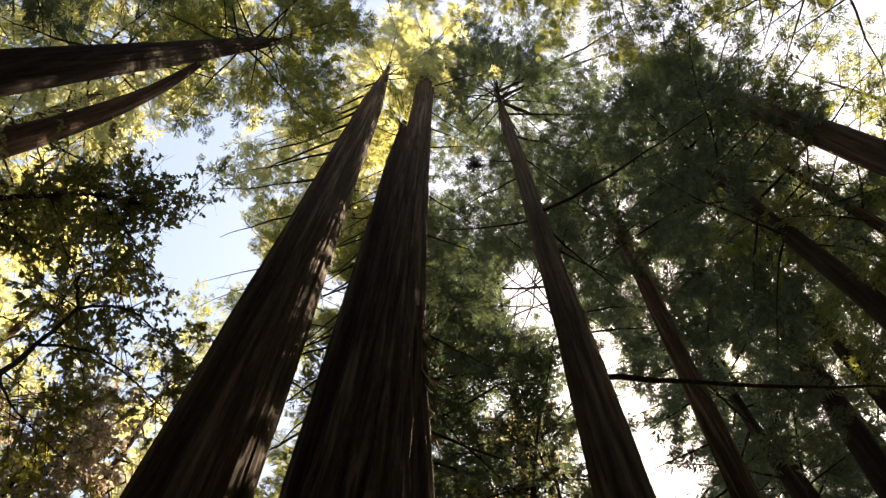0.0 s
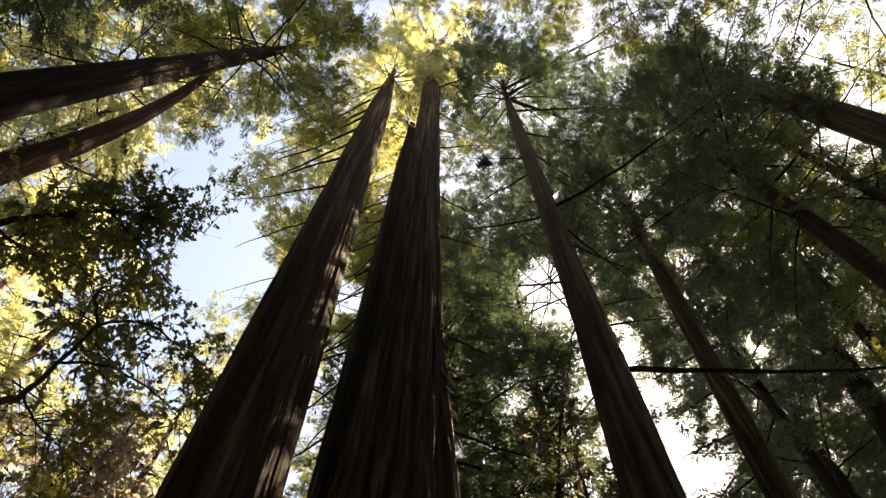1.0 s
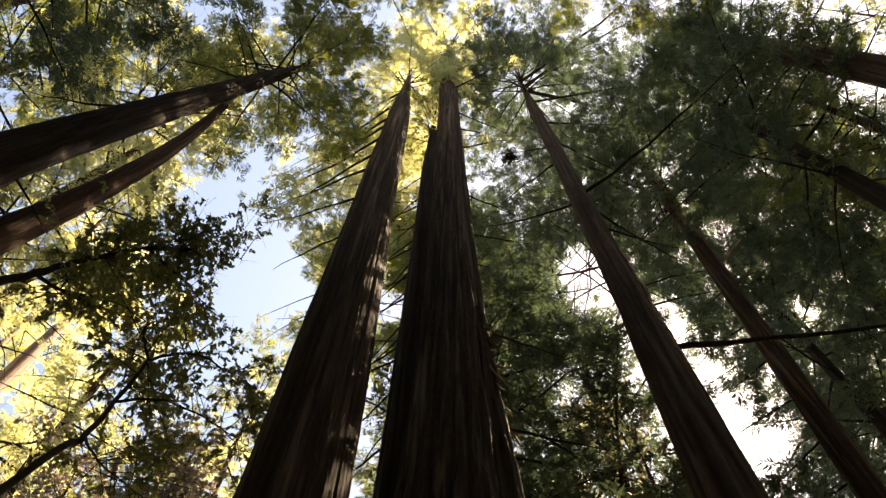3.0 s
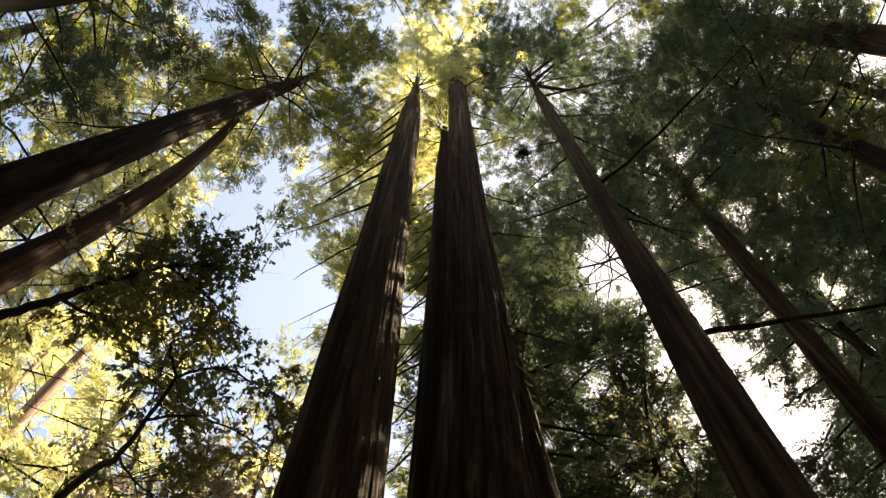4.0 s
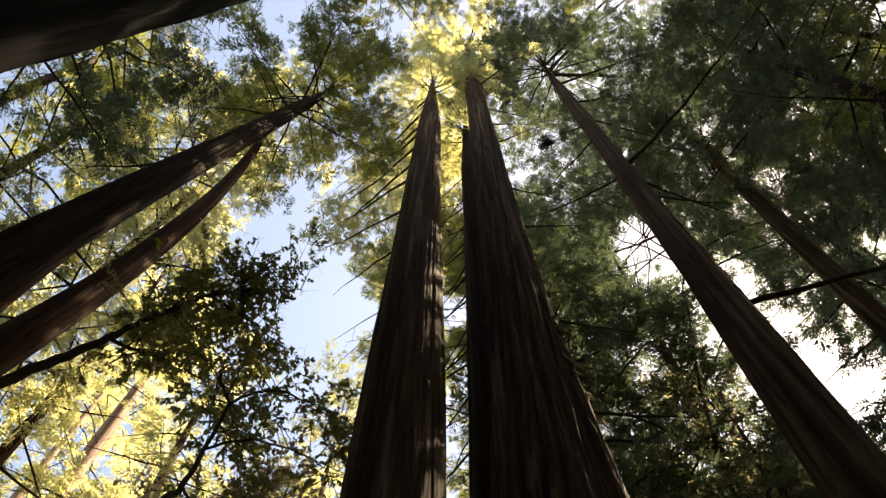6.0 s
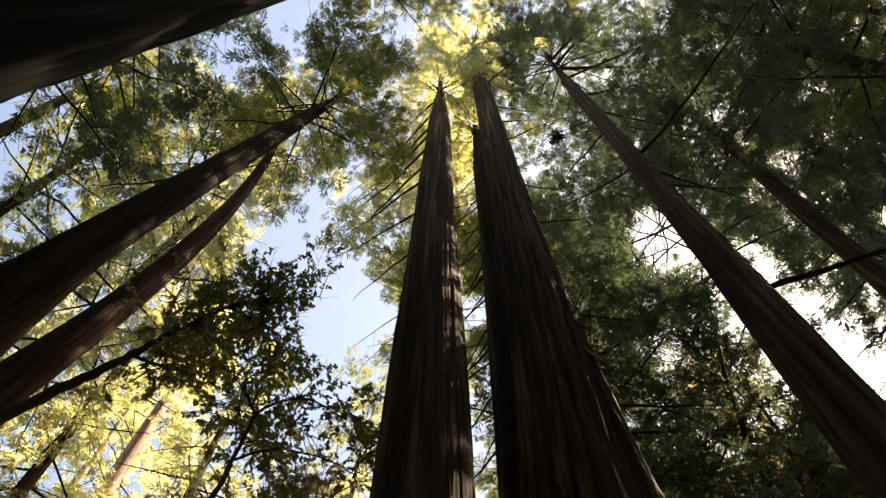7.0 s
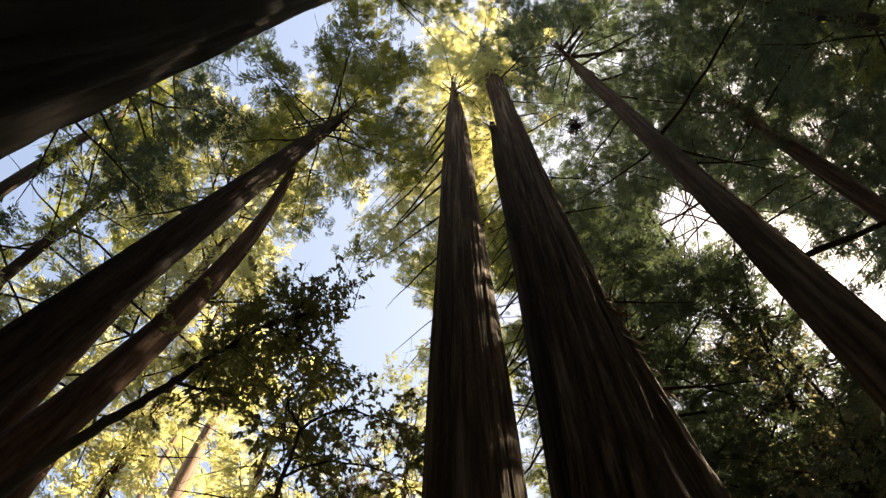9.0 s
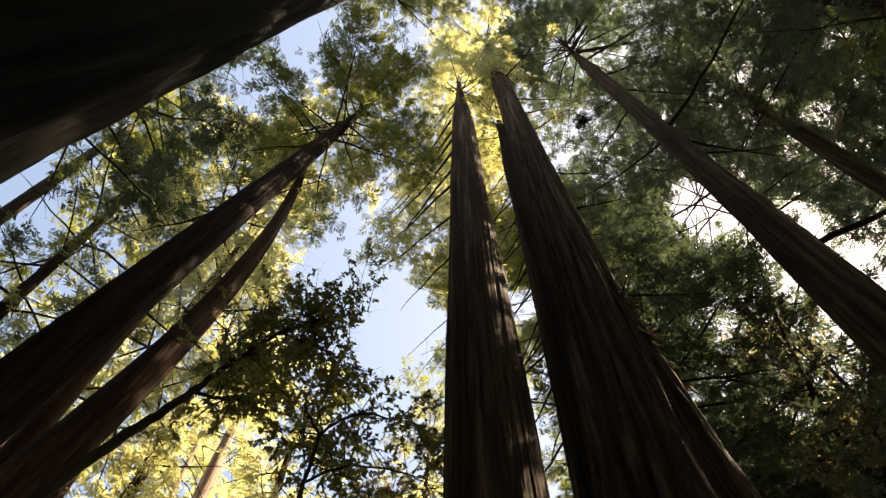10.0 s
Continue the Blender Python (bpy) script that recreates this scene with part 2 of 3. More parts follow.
def limb_path(p0, heading, length, rise, sag, rng, steps=7, wobble=0.05):
    h = radians(heading)
    way = Vector((math.sin(h), math.cos(h), 0))
    side = Vector((way.y, -way.x, 0))
    out, drift, lift = [], 0.0, 0.0
    for i in range(steps + 1):
        s = i / steps
        drift += rng.gauss(0, wobble) * length / steps * 2
        lift += rng.gauss(0, wobble) * length / steps * 1.6
        out.append(Vector(p0) + way * length * s + side * drift + Vector((0, 0, rise * s + 4 * sag * s * (1 - s) + lift)))
    return out


def along(path, s):
    f = s * (len(path) - 1)
    i = min(int(f), len(path) - 2)
    return path[i].lerp(path[i + 1], f - i), (path[i + 1] - path[i]).normalized()


def limb(tree, origin, path, radius, rng, mat, places, leafy, first=0.3, spacing=0.45, reach=0.3, density=1.0, name="limb", side_twigs=True, droop=0.25, extra=6, prune=True):
    """One limb with its side twigs. Sprays of foliage are noted down in places (world coordinates)."""
    verts, faces = [], []
    n = len(path)
    tube(path, [radius * (1 - 0.86 * i / (n - 1)) for i in range(n)], 4 if n < 8 else 6, verts, faces, rng, 0.12)
    length = sum((path[i + 1] - path[i]).length for i in range(n - 1))
    s = first
    hand = rng.choice((-1, 1))
    while s < 1.0 and side_twigs:
        p, d = along(path, s)
        hand = -hand
        flat = Vector((d.y, -d.x, 0))
        if flat.length < 1e-3:
            flat = Vector((1, 0, 0))
        flat.normalize()
        tl = max(0.35, length * reach * (1.15 - 0.75 * s)) * rng.uniform(0.6, 1.3)
        way = (d * 0.75 + flat * hand * rng.uniform(0.5, 1.1) + Vector((0, 0, rng.uniform(-droop * 1.6, droop * 0.6)))).normalized()
        q = [p, p + way * tl * 0.5 + Vector((0, 0, -0.02 * tl)), p + way * tl + Vector((0, 0, -droop * 0.6 * tl))]
        if prune and openness(q[2] + origin) > rng.uniform(0.3, 0.9):
            s += spacing / length
            continue
        tube(q, [radius * 0.3 * (1 - 0.7 * s) + 0.004, radius * 0.18 * (1 - 0.7 * s) + 0.003, 0.003], 3, verts, faces)
        if rng.random() < leafy:
            u = 0.2
            while u < 1.02:
                x, xd = along(q, min(u, 1.0))
                w = x + origin
                clump = noise.noise(w * 0.55) + 0.5 * noise.noise(w * 1.7)
                if rng.random() < density * (1.1 + 1.25 * clump) and rng.random() > openness(w):
                    places.append((x, xd))
                    for _ in range(extra):
                        off = Vector((rng.gauss(0, 0.22), rng.gauss(0, 0.22), rng.gauss(0, 0.16)))
                        places.append((x + off, (xd + Vector((rng.gauss(0, 0.7), rng.gauss(0, 0.7), rng.gauss(0, 0.3)))).normalized()))
                u += 0.3 / tl
        s += spacing / length * rng.uniform(0.6, 1.4)
    return mesh_part(name, verts, faces, mat, tree)


def conifer(label, x, y, H, r0, k=-0.008, lean=(0, 0), crown=0.5, spread=4.5, limbs=44, density=0.9, size=0.33, mat=BARK, leaf=NEEDLES, seed=1,
            segs=28, step=0.8, relief=0.03, own=(), sprigs=9, bare=0.0, low=False, extra=6, category="redwood tree", group="redwoods of the grove", bow=(0, 0), **bark_shape):
    """A tall conifer: fissured trunk, whorled limbs that thin towards the top, needle sprays. own: particular limbs as (height, bearing, length, rise, bend, leafiness)."""
    rng = random.Random(seed)
    tree = tagged(new("redwood_tree" if category == "redwood tree" else "fir_tree"), label, category, group)
    tree.location = (x, y, 0)
    origin = Vector((x, y, 0))
    trunk_mesh(tree, H, r0, k, lean, mat, seed, segs, step, relief, bow=bow, **bark_shape)
    places = []
    z0 = crown * H if low else max(crown * H, min(0.86 * math.hypot(x, y), 0.6 * H))
    bearing = rng.uniform(0, 360)
    for i in range(limbs):
        u = (i + rng.uniform(0, 0.9)) / limbs
        z = z0 + (H - z0) * u
        shape = (0.65 + 0.35 * min(1, u / 0.25)) * (1 - u) ** 0.7 + 0.1
        length = spread * shape * rng.uniform(0.7, 1.25)
        bearing += 137.5 + rng.uniform(-25, 25)
        w = math.sin(math.pi * z / H)
        path = limb_path((lean[0] * z + w * bow[0], lean[1] * z + w * bow[1], z), bearing, length, length * rng.uniform(-0.35, 0.12), length * rng.uniform(0.0, 0.09), rng, 5)
        radius = min(0.012 + 0.009 * length, trunk_radius(z, H, r0, k, 0) * 0.6)
        limb(tree, origin, path, radius, rng, TWIG, places, 1.0 - bare * (1 - u), density=density, spacing=0.42 if size < 0.6 else 0.8 if size < 1 else 1.5, extra=extra)
    for z, head, length, rise, bend, leafy in own:
        path = limb_path((lean[0] * z, lean[1] * z, z), head, length, rise, bend, rng, 10, 0.03)
        limb(tree, origin, path, 0.024 + 0.0072 * length, rng, TWIG, places, leafy, first=0.3, density=density * 0.9, spacing=0.35 + 0.7 * (1 - leafy), reach=0.14 + 0.16 * leafy, prune=False)
    sprays("crown", places, leaf, tree, size, rng, sprigs)
    return tree


def splinters(tree, lean, H, r0, k, z0, z1, heading, count, seed, reach=0.12, name="bark_shred", label="pale splintered strip of bark", swell=0.0, fade=8.0, lengths=(0.5, 1.5), spread=9.0, mat=SPLINTER):
    """Loose pale strips of bark that cling to the trunk along one side."""
    rng = random.Random(seed)
    for i in range(count):
        z = rng.uniform(z0, z1)
        a = radians(90 - heading - rng.gauss(0, spread))
        out, side = Vector((math.cos(a), math.sin(a), 0)), Vector((-math.sin(a), math.cos(a), 0))
        length, width = rng.uniform(*lengths), rng.uniform(0.02, 0.055)
        verts, faces = [], []
        for j in range(6):
            u = j / 5
            zz = z + length * (u - 0.5)
            p = Vector((lean[0] * zz, lean[1] * zz, zz)) + out * (trunk_radius(zz, H, r0, k, 0, swell, fade) - 0.02 + reach * rng.uniform(0.3, 0.8) * (1 - u) ** 2) + side * 0.05 * math.sin(3 * u + i)
            w = width * (0.35 + math.sin(math.pi * (0.15 + 0.8 * u)))
            verts += [p - side * w, p + out * 0.025, p + side * w, p - out * 0.015]
        for j in range(5):
            for c in range(4):
                b0, b1 = j * 4 + c, j * 4 + (c + 1) % 4
                faces.append((b0, b1, b1 + 4, b0 + 4))
        faces += [(0, 1, 2, 3), (20, 21, 22, 23)]
        mesh_part(name, verts, faces, mat, tree.children[0], label, smooth=False)


def stub(tree, lean, z, heading, length, radius, seed):
    """A short broken limb with a pale splintered end."""
    rng = random.Random(seed)
    path = limb_path((lean[0] * z, lean[1] * z, z), heading, length, 0.12, 0.0, rng, 4, 0.04)
    verts, faces = [], []
    tube(path, [radius, radius * 0.9, radius * 0.8, radius * 0.75, radius * 0.35], 7, verts, faces, rng, 0.15)
    mesh_part("broken_limb", verts, faces, SPLINTER, tree, "short pale broken limb")


def twig_clump(tree, centre, size, seed):
    """A dark tangle of fine dead twigs round the end of a limb."""
    rng = random.Random(seed)
    verts, faces = [], []
    c = Vector(centre)
    for _ in range(150):
        d = Vector((rng.gauss(0, 1), rng.gauss(0, 1), rng.gauss(0, 0.8))).normalized()
        p = c + Vector((rng.gauss(0, 0.3), rng.gauss(0, 0.3), rng.gauss(0, 0.25))) * size
        e2 = p + d * size * rng.uniform(0.35, 0.8)
        tube([p, p.lerp(e2, 0.5) + Vector((0, 0, -0.03)), e2], [0.02, 0.016, 0.006], 3, verts, faces)
    tagged(mesh_part("twig_clump", verts, faces, TWIG, tree, "dark tangle of dead twigs"), kind="stuff")


def broadleaf(label, base, stems, leaf, seed, leaf_size=0.1, per_twig=13, twigs=26, density=1.0, name="laurel_tree", category="laurel tree", group="broadleaf understory trees", twig_reach=1.0):
    """An understory tree: leaning stems, each (points, radius), forked twigs, and tufts of single leaves. The first stem is the trunk."""
    rng = random.Random(seed)
    tree = tagged(new(name), label, category, group)
    tree.location = (*base, 0)
    origin = Vector((*base, 0))
    tufts = []
    for j, (points, radius, leafy_from) in enumerate(stems):
        ctrl = [Vector(p) - origin for p in points]
        path = []
        for i in range(len(ctrl) - 1):
            a, b2 = ctrl[i], ctrl[i + 1]
            m0 = (ctrl[i + 1] - ctrl[max(i - 1, 0)]) * 0.5
            m1 = (ctrl[min(i + 2, len(ctrl) - 1)] - ctrl[i]) * 0.5
            for s in range(6):
                t = s / 6
                path.append(a * (2 * t**3 - 3 * t * t + 1) + m0 * (t**3 - 2 * t * t + t) + b2 * (3 * t * t - 2 * t**3) + m1 * (t**3 - t * t)
                            + Vector((rng.gauss(0, 0.012), rng.gauss(0, 0.012), 0)))
        path.append(ctrl[-1])
        verts, faces = [], []
        n = len(path)
        tube(path, [radius * (1 - 0.85 * i / (n - 1)) for i in range(n)], 10 if j == 0 else 6, verts, faces, rng, 0.06)
        stem = mesh_part("trunk" if j == 0 else "limb", verts, faces, BARK_LEAFY, tree)
        tv, tf = [], []
        for _ in range(twigs):
            s = rng.uniform(leafy_from, 1.0)
            p, d = along(path, s)
            way = (d * 0.5 + Vector((rng.gauss(0, 1), rng.gauss(0, 1), rng.gauss(0.1, 0.6)))).normalized()
            tl = rng.uniform(0.5, 1.5) * twig_reach
            if openness(p + way * tl + origin) > rng.uniform(0.2, 0.8):
                continue
            q = [p, p + way * tl * 0.5 + Vector((0, 0, 0.06)), p + way * tl + Vector((0, 0, rng.uniform(-0.2, 0.1)))]
            tube(q, [0.011, 0.007, 0.003], 4, tv, tf)
            for m in range(5):
                u = rng.uniform(0.25, 1.0)
                x, xd = along(q, u)
                w2 = (xd + Vector((rng.gauss(0, 0.8), rng.gauss(0, 0.8), rng.gauss(0, 0.5)))).normalized()
                e2 = x + w2 * rng.uniform(0.2, 0.5)
                tube([x, x.lerp(e2, 0.6), e2], [0.004, 0.003, 0.0015], 3, tv, tf)
                w = e2 + origin
                if rng.random() > openness(w) and rng.random() < density * (0.9 + 1.1 * noise.noise(w * 0.9)):
                    tufts.append((x, e2, w2))
        mesh_part("twig_mass", tv, tf, BARK_LEAFY, stem)["kind"] = "stuff"
    if tufts:
        g = np.random.default_rng(seed)
        a = np.array([t[0] for t in tufts])
        e2 = np.array([t[1] for t in tufts])
        out = []
        for _ in range(per_twig):
            n = len(tufts)
            root = a + (e2 - a) * g.uniform(0.2, 1.05, (n, 1))
            way = (e2 - a) / np.linalg.norm(e2 - a, axis=1, keepdims=True) * 0.6 + g.normal(0, 0.6, (n, 3)) + np.array([0, 0, -0.15])
            way /= np.linalg.norm(way, axis=1, keepdims=True)
            up = np.array([0, 0, 1.0]) + g.normal(0, 0.5, (n, 3))
            wide = np.cross(way, up)
            wide /= np.linalg.norm(wide, axis=1, keepdims=True)
            L = leaf_size * g.uniform(0.6, 1.3, (n, 1))
            bend = np.array([0, 0, -0.18]) * L
            out.append(np.stack([root, root + way * L * 0.5 + wide * L * 0.27, root + way * L + bend, root + way * L * 0.5 - wide * L * 0.27], 1))
        leaf_mesh("crown", np.concatenate(out).reshape(-1, 3), 4, leaf, tree)
    return tree


# ---- ground ----
def ground():
    verts, faces, n = [], [], 90
    for j in range(n + 1):
        for i in range(n + 1):
            u, v = 2 * i / n - 1, 2 * j / n - 1
            x, y = 900 * u * abs(u) ** 1.6, 900 * v * abs(v) ** 1.6
            far = min(1.0, math.hypot(x, y) / 25)
            h = 0.35 * noise.noise(Vector((x * 0.11, y * 0.11, 2.0))) * far + 0.03 * noise.noise(Vector((x, y, 5.0)))
            verts.append((x, y, h - 0.05))
    for j in range(n):
        for i in range(n):
            a = j * (n + 1) + i
            faces.append((a, a + 1, a + n + 2, a + n + 1))
    tagged(mesh_part("ground", verts, faces, duff()), "brown needle-strewn forest floor with mossy patches", "forest floor", kind="structure")


ground()

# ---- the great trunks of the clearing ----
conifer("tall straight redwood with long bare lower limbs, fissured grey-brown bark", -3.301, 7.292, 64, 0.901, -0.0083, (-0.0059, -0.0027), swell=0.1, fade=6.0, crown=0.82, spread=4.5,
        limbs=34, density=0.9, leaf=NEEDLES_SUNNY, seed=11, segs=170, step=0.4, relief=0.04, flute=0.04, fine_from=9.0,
        own=[(53.6, -72, 7.7, -1.9, 0.1, 0.5), (50.0, -70, 7.2, -1.8, -0.3, 0.45), (46.5, -69, 6.7, -1.7, -0.8, 0.5), (43.5, -71, 6.3, -1.6, -0.7, 0.5), (40.4, -73, 5.9, -1.5, -0.8, 0.55),
             (37.9, -72, 5.7, -1.4, -1.0, 0.5), (34.5, -80, 5.0, -1.2, -0.5, 0.55), (30.5, -87, 4.3, -1.1, -0.4, 0.4), (26.1, -77, 3.0, -0.9, 0.15, 0.0)])
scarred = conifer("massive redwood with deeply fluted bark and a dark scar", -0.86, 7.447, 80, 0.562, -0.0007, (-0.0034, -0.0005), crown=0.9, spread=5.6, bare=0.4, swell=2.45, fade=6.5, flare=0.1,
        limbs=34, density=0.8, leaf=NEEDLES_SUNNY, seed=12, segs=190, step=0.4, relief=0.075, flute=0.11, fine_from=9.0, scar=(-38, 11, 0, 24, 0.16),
        own=[(19.8, 28, 2.2, -1.4, -0.7, 0.0), (19.0, 68, 2.5, -0.8, -0.2, 0.0), (14.6, 72, 2.7, -0.5, -0.05, 0.0), (25.0, 80, 2.2, -0.8, 0.0, 0.0), (30.2, 60, 2.5, -0.9, 0.1, 0.0),
             (36.0, 95, 2.8, -0.8, 0.1, 0.2), (41.0, 75, 2.6, -0.7, 0.1, 0.2), (46.0, 60, 3.6, -0.7, 0.2, 0.4), (52.0, 110, 3.8, -0.7, 0.2, 0.5), (56.0, 80, 3.2, -0.6, 0.1, 0.3), (60.0, 100, 3.0, -0.4, 0.1, 0.3), (61.0, 60, 2.8, -0.4, 0.1, 0.3)])
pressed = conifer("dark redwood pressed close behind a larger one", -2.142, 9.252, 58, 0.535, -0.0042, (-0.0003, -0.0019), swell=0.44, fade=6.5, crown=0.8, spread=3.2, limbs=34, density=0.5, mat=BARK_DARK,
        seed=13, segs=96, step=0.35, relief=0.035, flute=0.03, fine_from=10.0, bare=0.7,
        own=[(14.0, -62, 2.0, -1.2, -0.2, 0.0), (15.5, -60, 2.2, -1.4, -0.2, 0.0), (17.5, -75, 2.0, -1.2, -0.2, 0.0), (18.6, -50, 1.8, -1.0, 0.1, 0.0), (20.0, -60, 2.2, -1.3, -0.1, 0.0), (21.0, -84, 2.0, -1.1, 0.1, 0.0), (22.0, -70, 2.4, -1.2, 0.1, 0.0), (23.0, -58, 2.1, -1.0, 0.0, 0.0), (24.0, -50, 2.4, -0.9, 0.1, 0.0), (25.2, -78, 2.2, -1.0, 0.1, 0.0), (26.2, -64, 2.0, -0.9, 0.0, 0.0), (27.0, -80, 1.8, -0.8, 0.0, 0.0), (28.0, -60, 2.3, -1.0, 0.1, 0.0), (29.0, -55, 2.0, -0.9, 0.0, 0.0), (30.0, -72, 2.2, -0.9, 0.1, 0.0), (31.0, -65, 2.2, -0.7, 0.1, 0.0), (31.6, -100, 1.4, -0.5, 0.0, 0.0), (33.0, -60, 2.2, -0.8, 0.1, 0.0), (35.0, -75, 2.2, -0.8, 0.1, 0.0), (37.0, -60, 2.4, -0.8, 0.1, 0.0), (40.0, -70, 2.4, -0.8, 0.1, 0.0)])
slender = conifer("slender redwood with shredded pale bark down one side", 3.311, 8.911, 68, 0.411, -0.0027, (0.0072, -0.0026), crown=0.82, spread=6.8, limbs=48, density=1.0, mat=BARK_GREY, leaf=NEEDLES_COOL, swell=0.65, fade=9.0,
        seed=14, segs=130, step=0.4, relief=0.045, flute=0.04, twist=0.03, fine_from=12.0,
        own=[(60.9, 122, 12.6, -2.5, -0.8, 0.1), (59.4, 115, 10.9, -2.2, 0.15, 0.1), (57.5, 68, 14.0, -2.2, 1.0, 0.08), (53.0, 92, 8.0, -1.8, 0.3, 0.3), (31.8, 125, 7.4, -1.1, -0.9, 0.0),
             (31.0, -86, 3.7, -0.5, -0.4, 0.0), (30.9, 53, 4.4, -0.7, -0.2, 0.0), (18.9, 93, 7.5, -1.0, 0.1, 0.0), (28.1, 72, 2.9, -0.5, -0.2, 0.0),
             (42.0, 60, 4.5, -1.2, 0.2, 0.15), (37.5, -60, 3.6, -0.9, 0.2, 0.15), (40.2, -90, 2.2, -0.4, 0.0, 0.1), (46.0, 85, 5.0, -1.2, 0.2, 0.2)])
conifer("huge dark old redwood standing close by", -3.202, -1.386, 66, 1.175, -0.0111, (0.0042, -0.0012), crown=0.62, spread=5.0, limbs=42, density=0.55, mat=BARK_DEEP_SHADE,
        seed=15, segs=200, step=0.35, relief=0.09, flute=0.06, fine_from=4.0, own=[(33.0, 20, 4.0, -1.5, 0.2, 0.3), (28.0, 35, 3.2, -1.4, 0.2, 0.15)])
conifer("leaning redwood with sun on its upper bark", -9.108, 1.219, 54, 0.576, -0.0075, (0.0266, 0.0656), crown=0.66, spread=5.0, limbs=44, density=0.8, mat=BARK_RUST,
        seed=16, segs=100, step=0.3, relief=0.05, flute=0.04, fine_from=11.0,
        own=[(34.8, -118, 3.2, -0.6, 0.6, 0.6), (34.1, -179, 2.4, -0.4, 0.5, 0.5), (24.6, -110, 3.2, -0.7, -0.3, 0.1), (17.0, 20, 1.6, -0.3, 0.0, 0.05)])
conifer("crooked slim redwood with peeling sunlit patches", -11.428, 1.505, 50, 0.505, -0.0097, (0.0262, 0.0327), swell=0.52, crown=0.84, spread=3.2, limbs=18, density=0.6, mat=BARK_RED,
        leaf=NEEDLES_SUNNY, seed=17, segs=80, step=0.3, relief=0.025, flute=0.02, bow=(0.83, 2.26), fine_from=12.0)

splinters(scarred, (-0.0034, -0.0005), 80, 0.56, -0.0007, 13.5, 17.5, 112, 9, 51, 0.3, swell=2.45, fade=6.5)
splinters(scarred, (-0.0034, -0.0005), 80, 0.56, -0.0007, 8.0, 24.0, 146, 16, 55, 0.02, "bark_ridge", "long raised ridge of weathered bark", swell=2.45, fade=6.5, lengths=(3.0, 7.0), spread=14.0, mat=BARK_GREY)
splinters(slender, (0.0072, -0.0026), 68, 0.5, -0.003, 15.5, 24.5, 122, 26, 52, 0.1)
twig_clump(slender, (-1.75, 0.05, 39.9), 0.42, 53)
twig_clump(pressed, (-1.75, -0.3, 31.2), 0.55, 54)

# ---- middle distance ----
greyish = conifer("greyish redwood half hidden by dark foliage", 7.72, 14.035, 62, 0.366, -0.0005, (0.0381, -0.023), crown=0.68, spread=6.5, limbs=56, density=1.0, seed=21, segs=64, step=0.5,
        fine_from=16.0, leaf=NEEDLES_COOL,
        own=[(20.0, -72, 2.4, -1.0, 0.1, 1.0), (22.0, -60, 2.6, -1.0, 0.1, 1.0), (24.0, -78, 2.6, -1.0, 0.1, 1.0), (26.5, -66, 2.6, -1.0, 0.1, 1.0), (29.0, -72, 2.4, -0.9, 0.1, 1.0), (32.0, -64, 2.2, -0.8, 0.1, 1.0)])
conifer("pale-sided redwood behind hanging boughs", 14.31, 4.78, 60, 0.6, -0.0026, (-0.014, 0.0268), crown=0.6, spread=5.0, limbs=52, density=0.95, mat=BARK_GREY, leaf=NEEDLES_COOL, seed=22, segs=56, step=0.5,
        fine_from=20.0)
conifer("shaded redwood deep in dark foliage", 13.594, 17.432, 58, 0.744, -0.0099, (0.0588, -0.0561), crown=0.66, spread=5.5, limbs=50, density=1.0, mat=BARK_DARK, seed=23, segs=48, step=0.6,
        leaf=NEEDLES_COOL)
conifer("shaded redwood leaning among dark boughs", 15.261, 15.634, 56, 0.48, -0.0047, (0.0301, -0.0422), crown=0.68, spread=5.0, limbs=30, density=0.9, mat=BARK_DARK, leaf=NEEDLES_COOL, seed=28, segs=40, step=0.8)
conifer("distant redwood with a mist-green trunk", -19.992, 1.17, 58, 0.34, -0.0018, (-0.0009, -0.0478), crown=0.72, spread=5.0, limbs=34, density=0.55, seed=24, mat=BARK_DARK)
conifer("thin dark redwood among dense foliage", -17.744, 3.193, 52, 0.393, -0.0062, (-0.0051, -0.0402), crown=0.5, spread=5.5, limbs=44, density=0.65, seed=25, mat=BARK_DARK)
conifer("sunlit pinkish redwood in the bright forest beyond", -21.693, 14.315, 52, 0.488, -0.004, (0.0048, 0.0058), crown=0.88, spread=3.2, limbs=22, density=0.8, leaf=NEEDLES_SUNNY, mat=BARK_SUNLIT, seed=26)
conifer("slim sunlit redwood in the bright forest beyond", -26.0, 15.5, 50, 0.4, -0.0045, (0.006, 0.004), crown=0.86, spread=3.4, limbs=22, density=0.8, leaf=NEEDLES_SUNNY, mat=BARK_SUNLIT, seed=27)


stub(greyish, (0.0381, -0.023), 33.9, 140, 1.5, 0.07, 61)
stub(slender, (0.0072, -0.0026), 26.0, 60, 1.0, 0.05, 62)

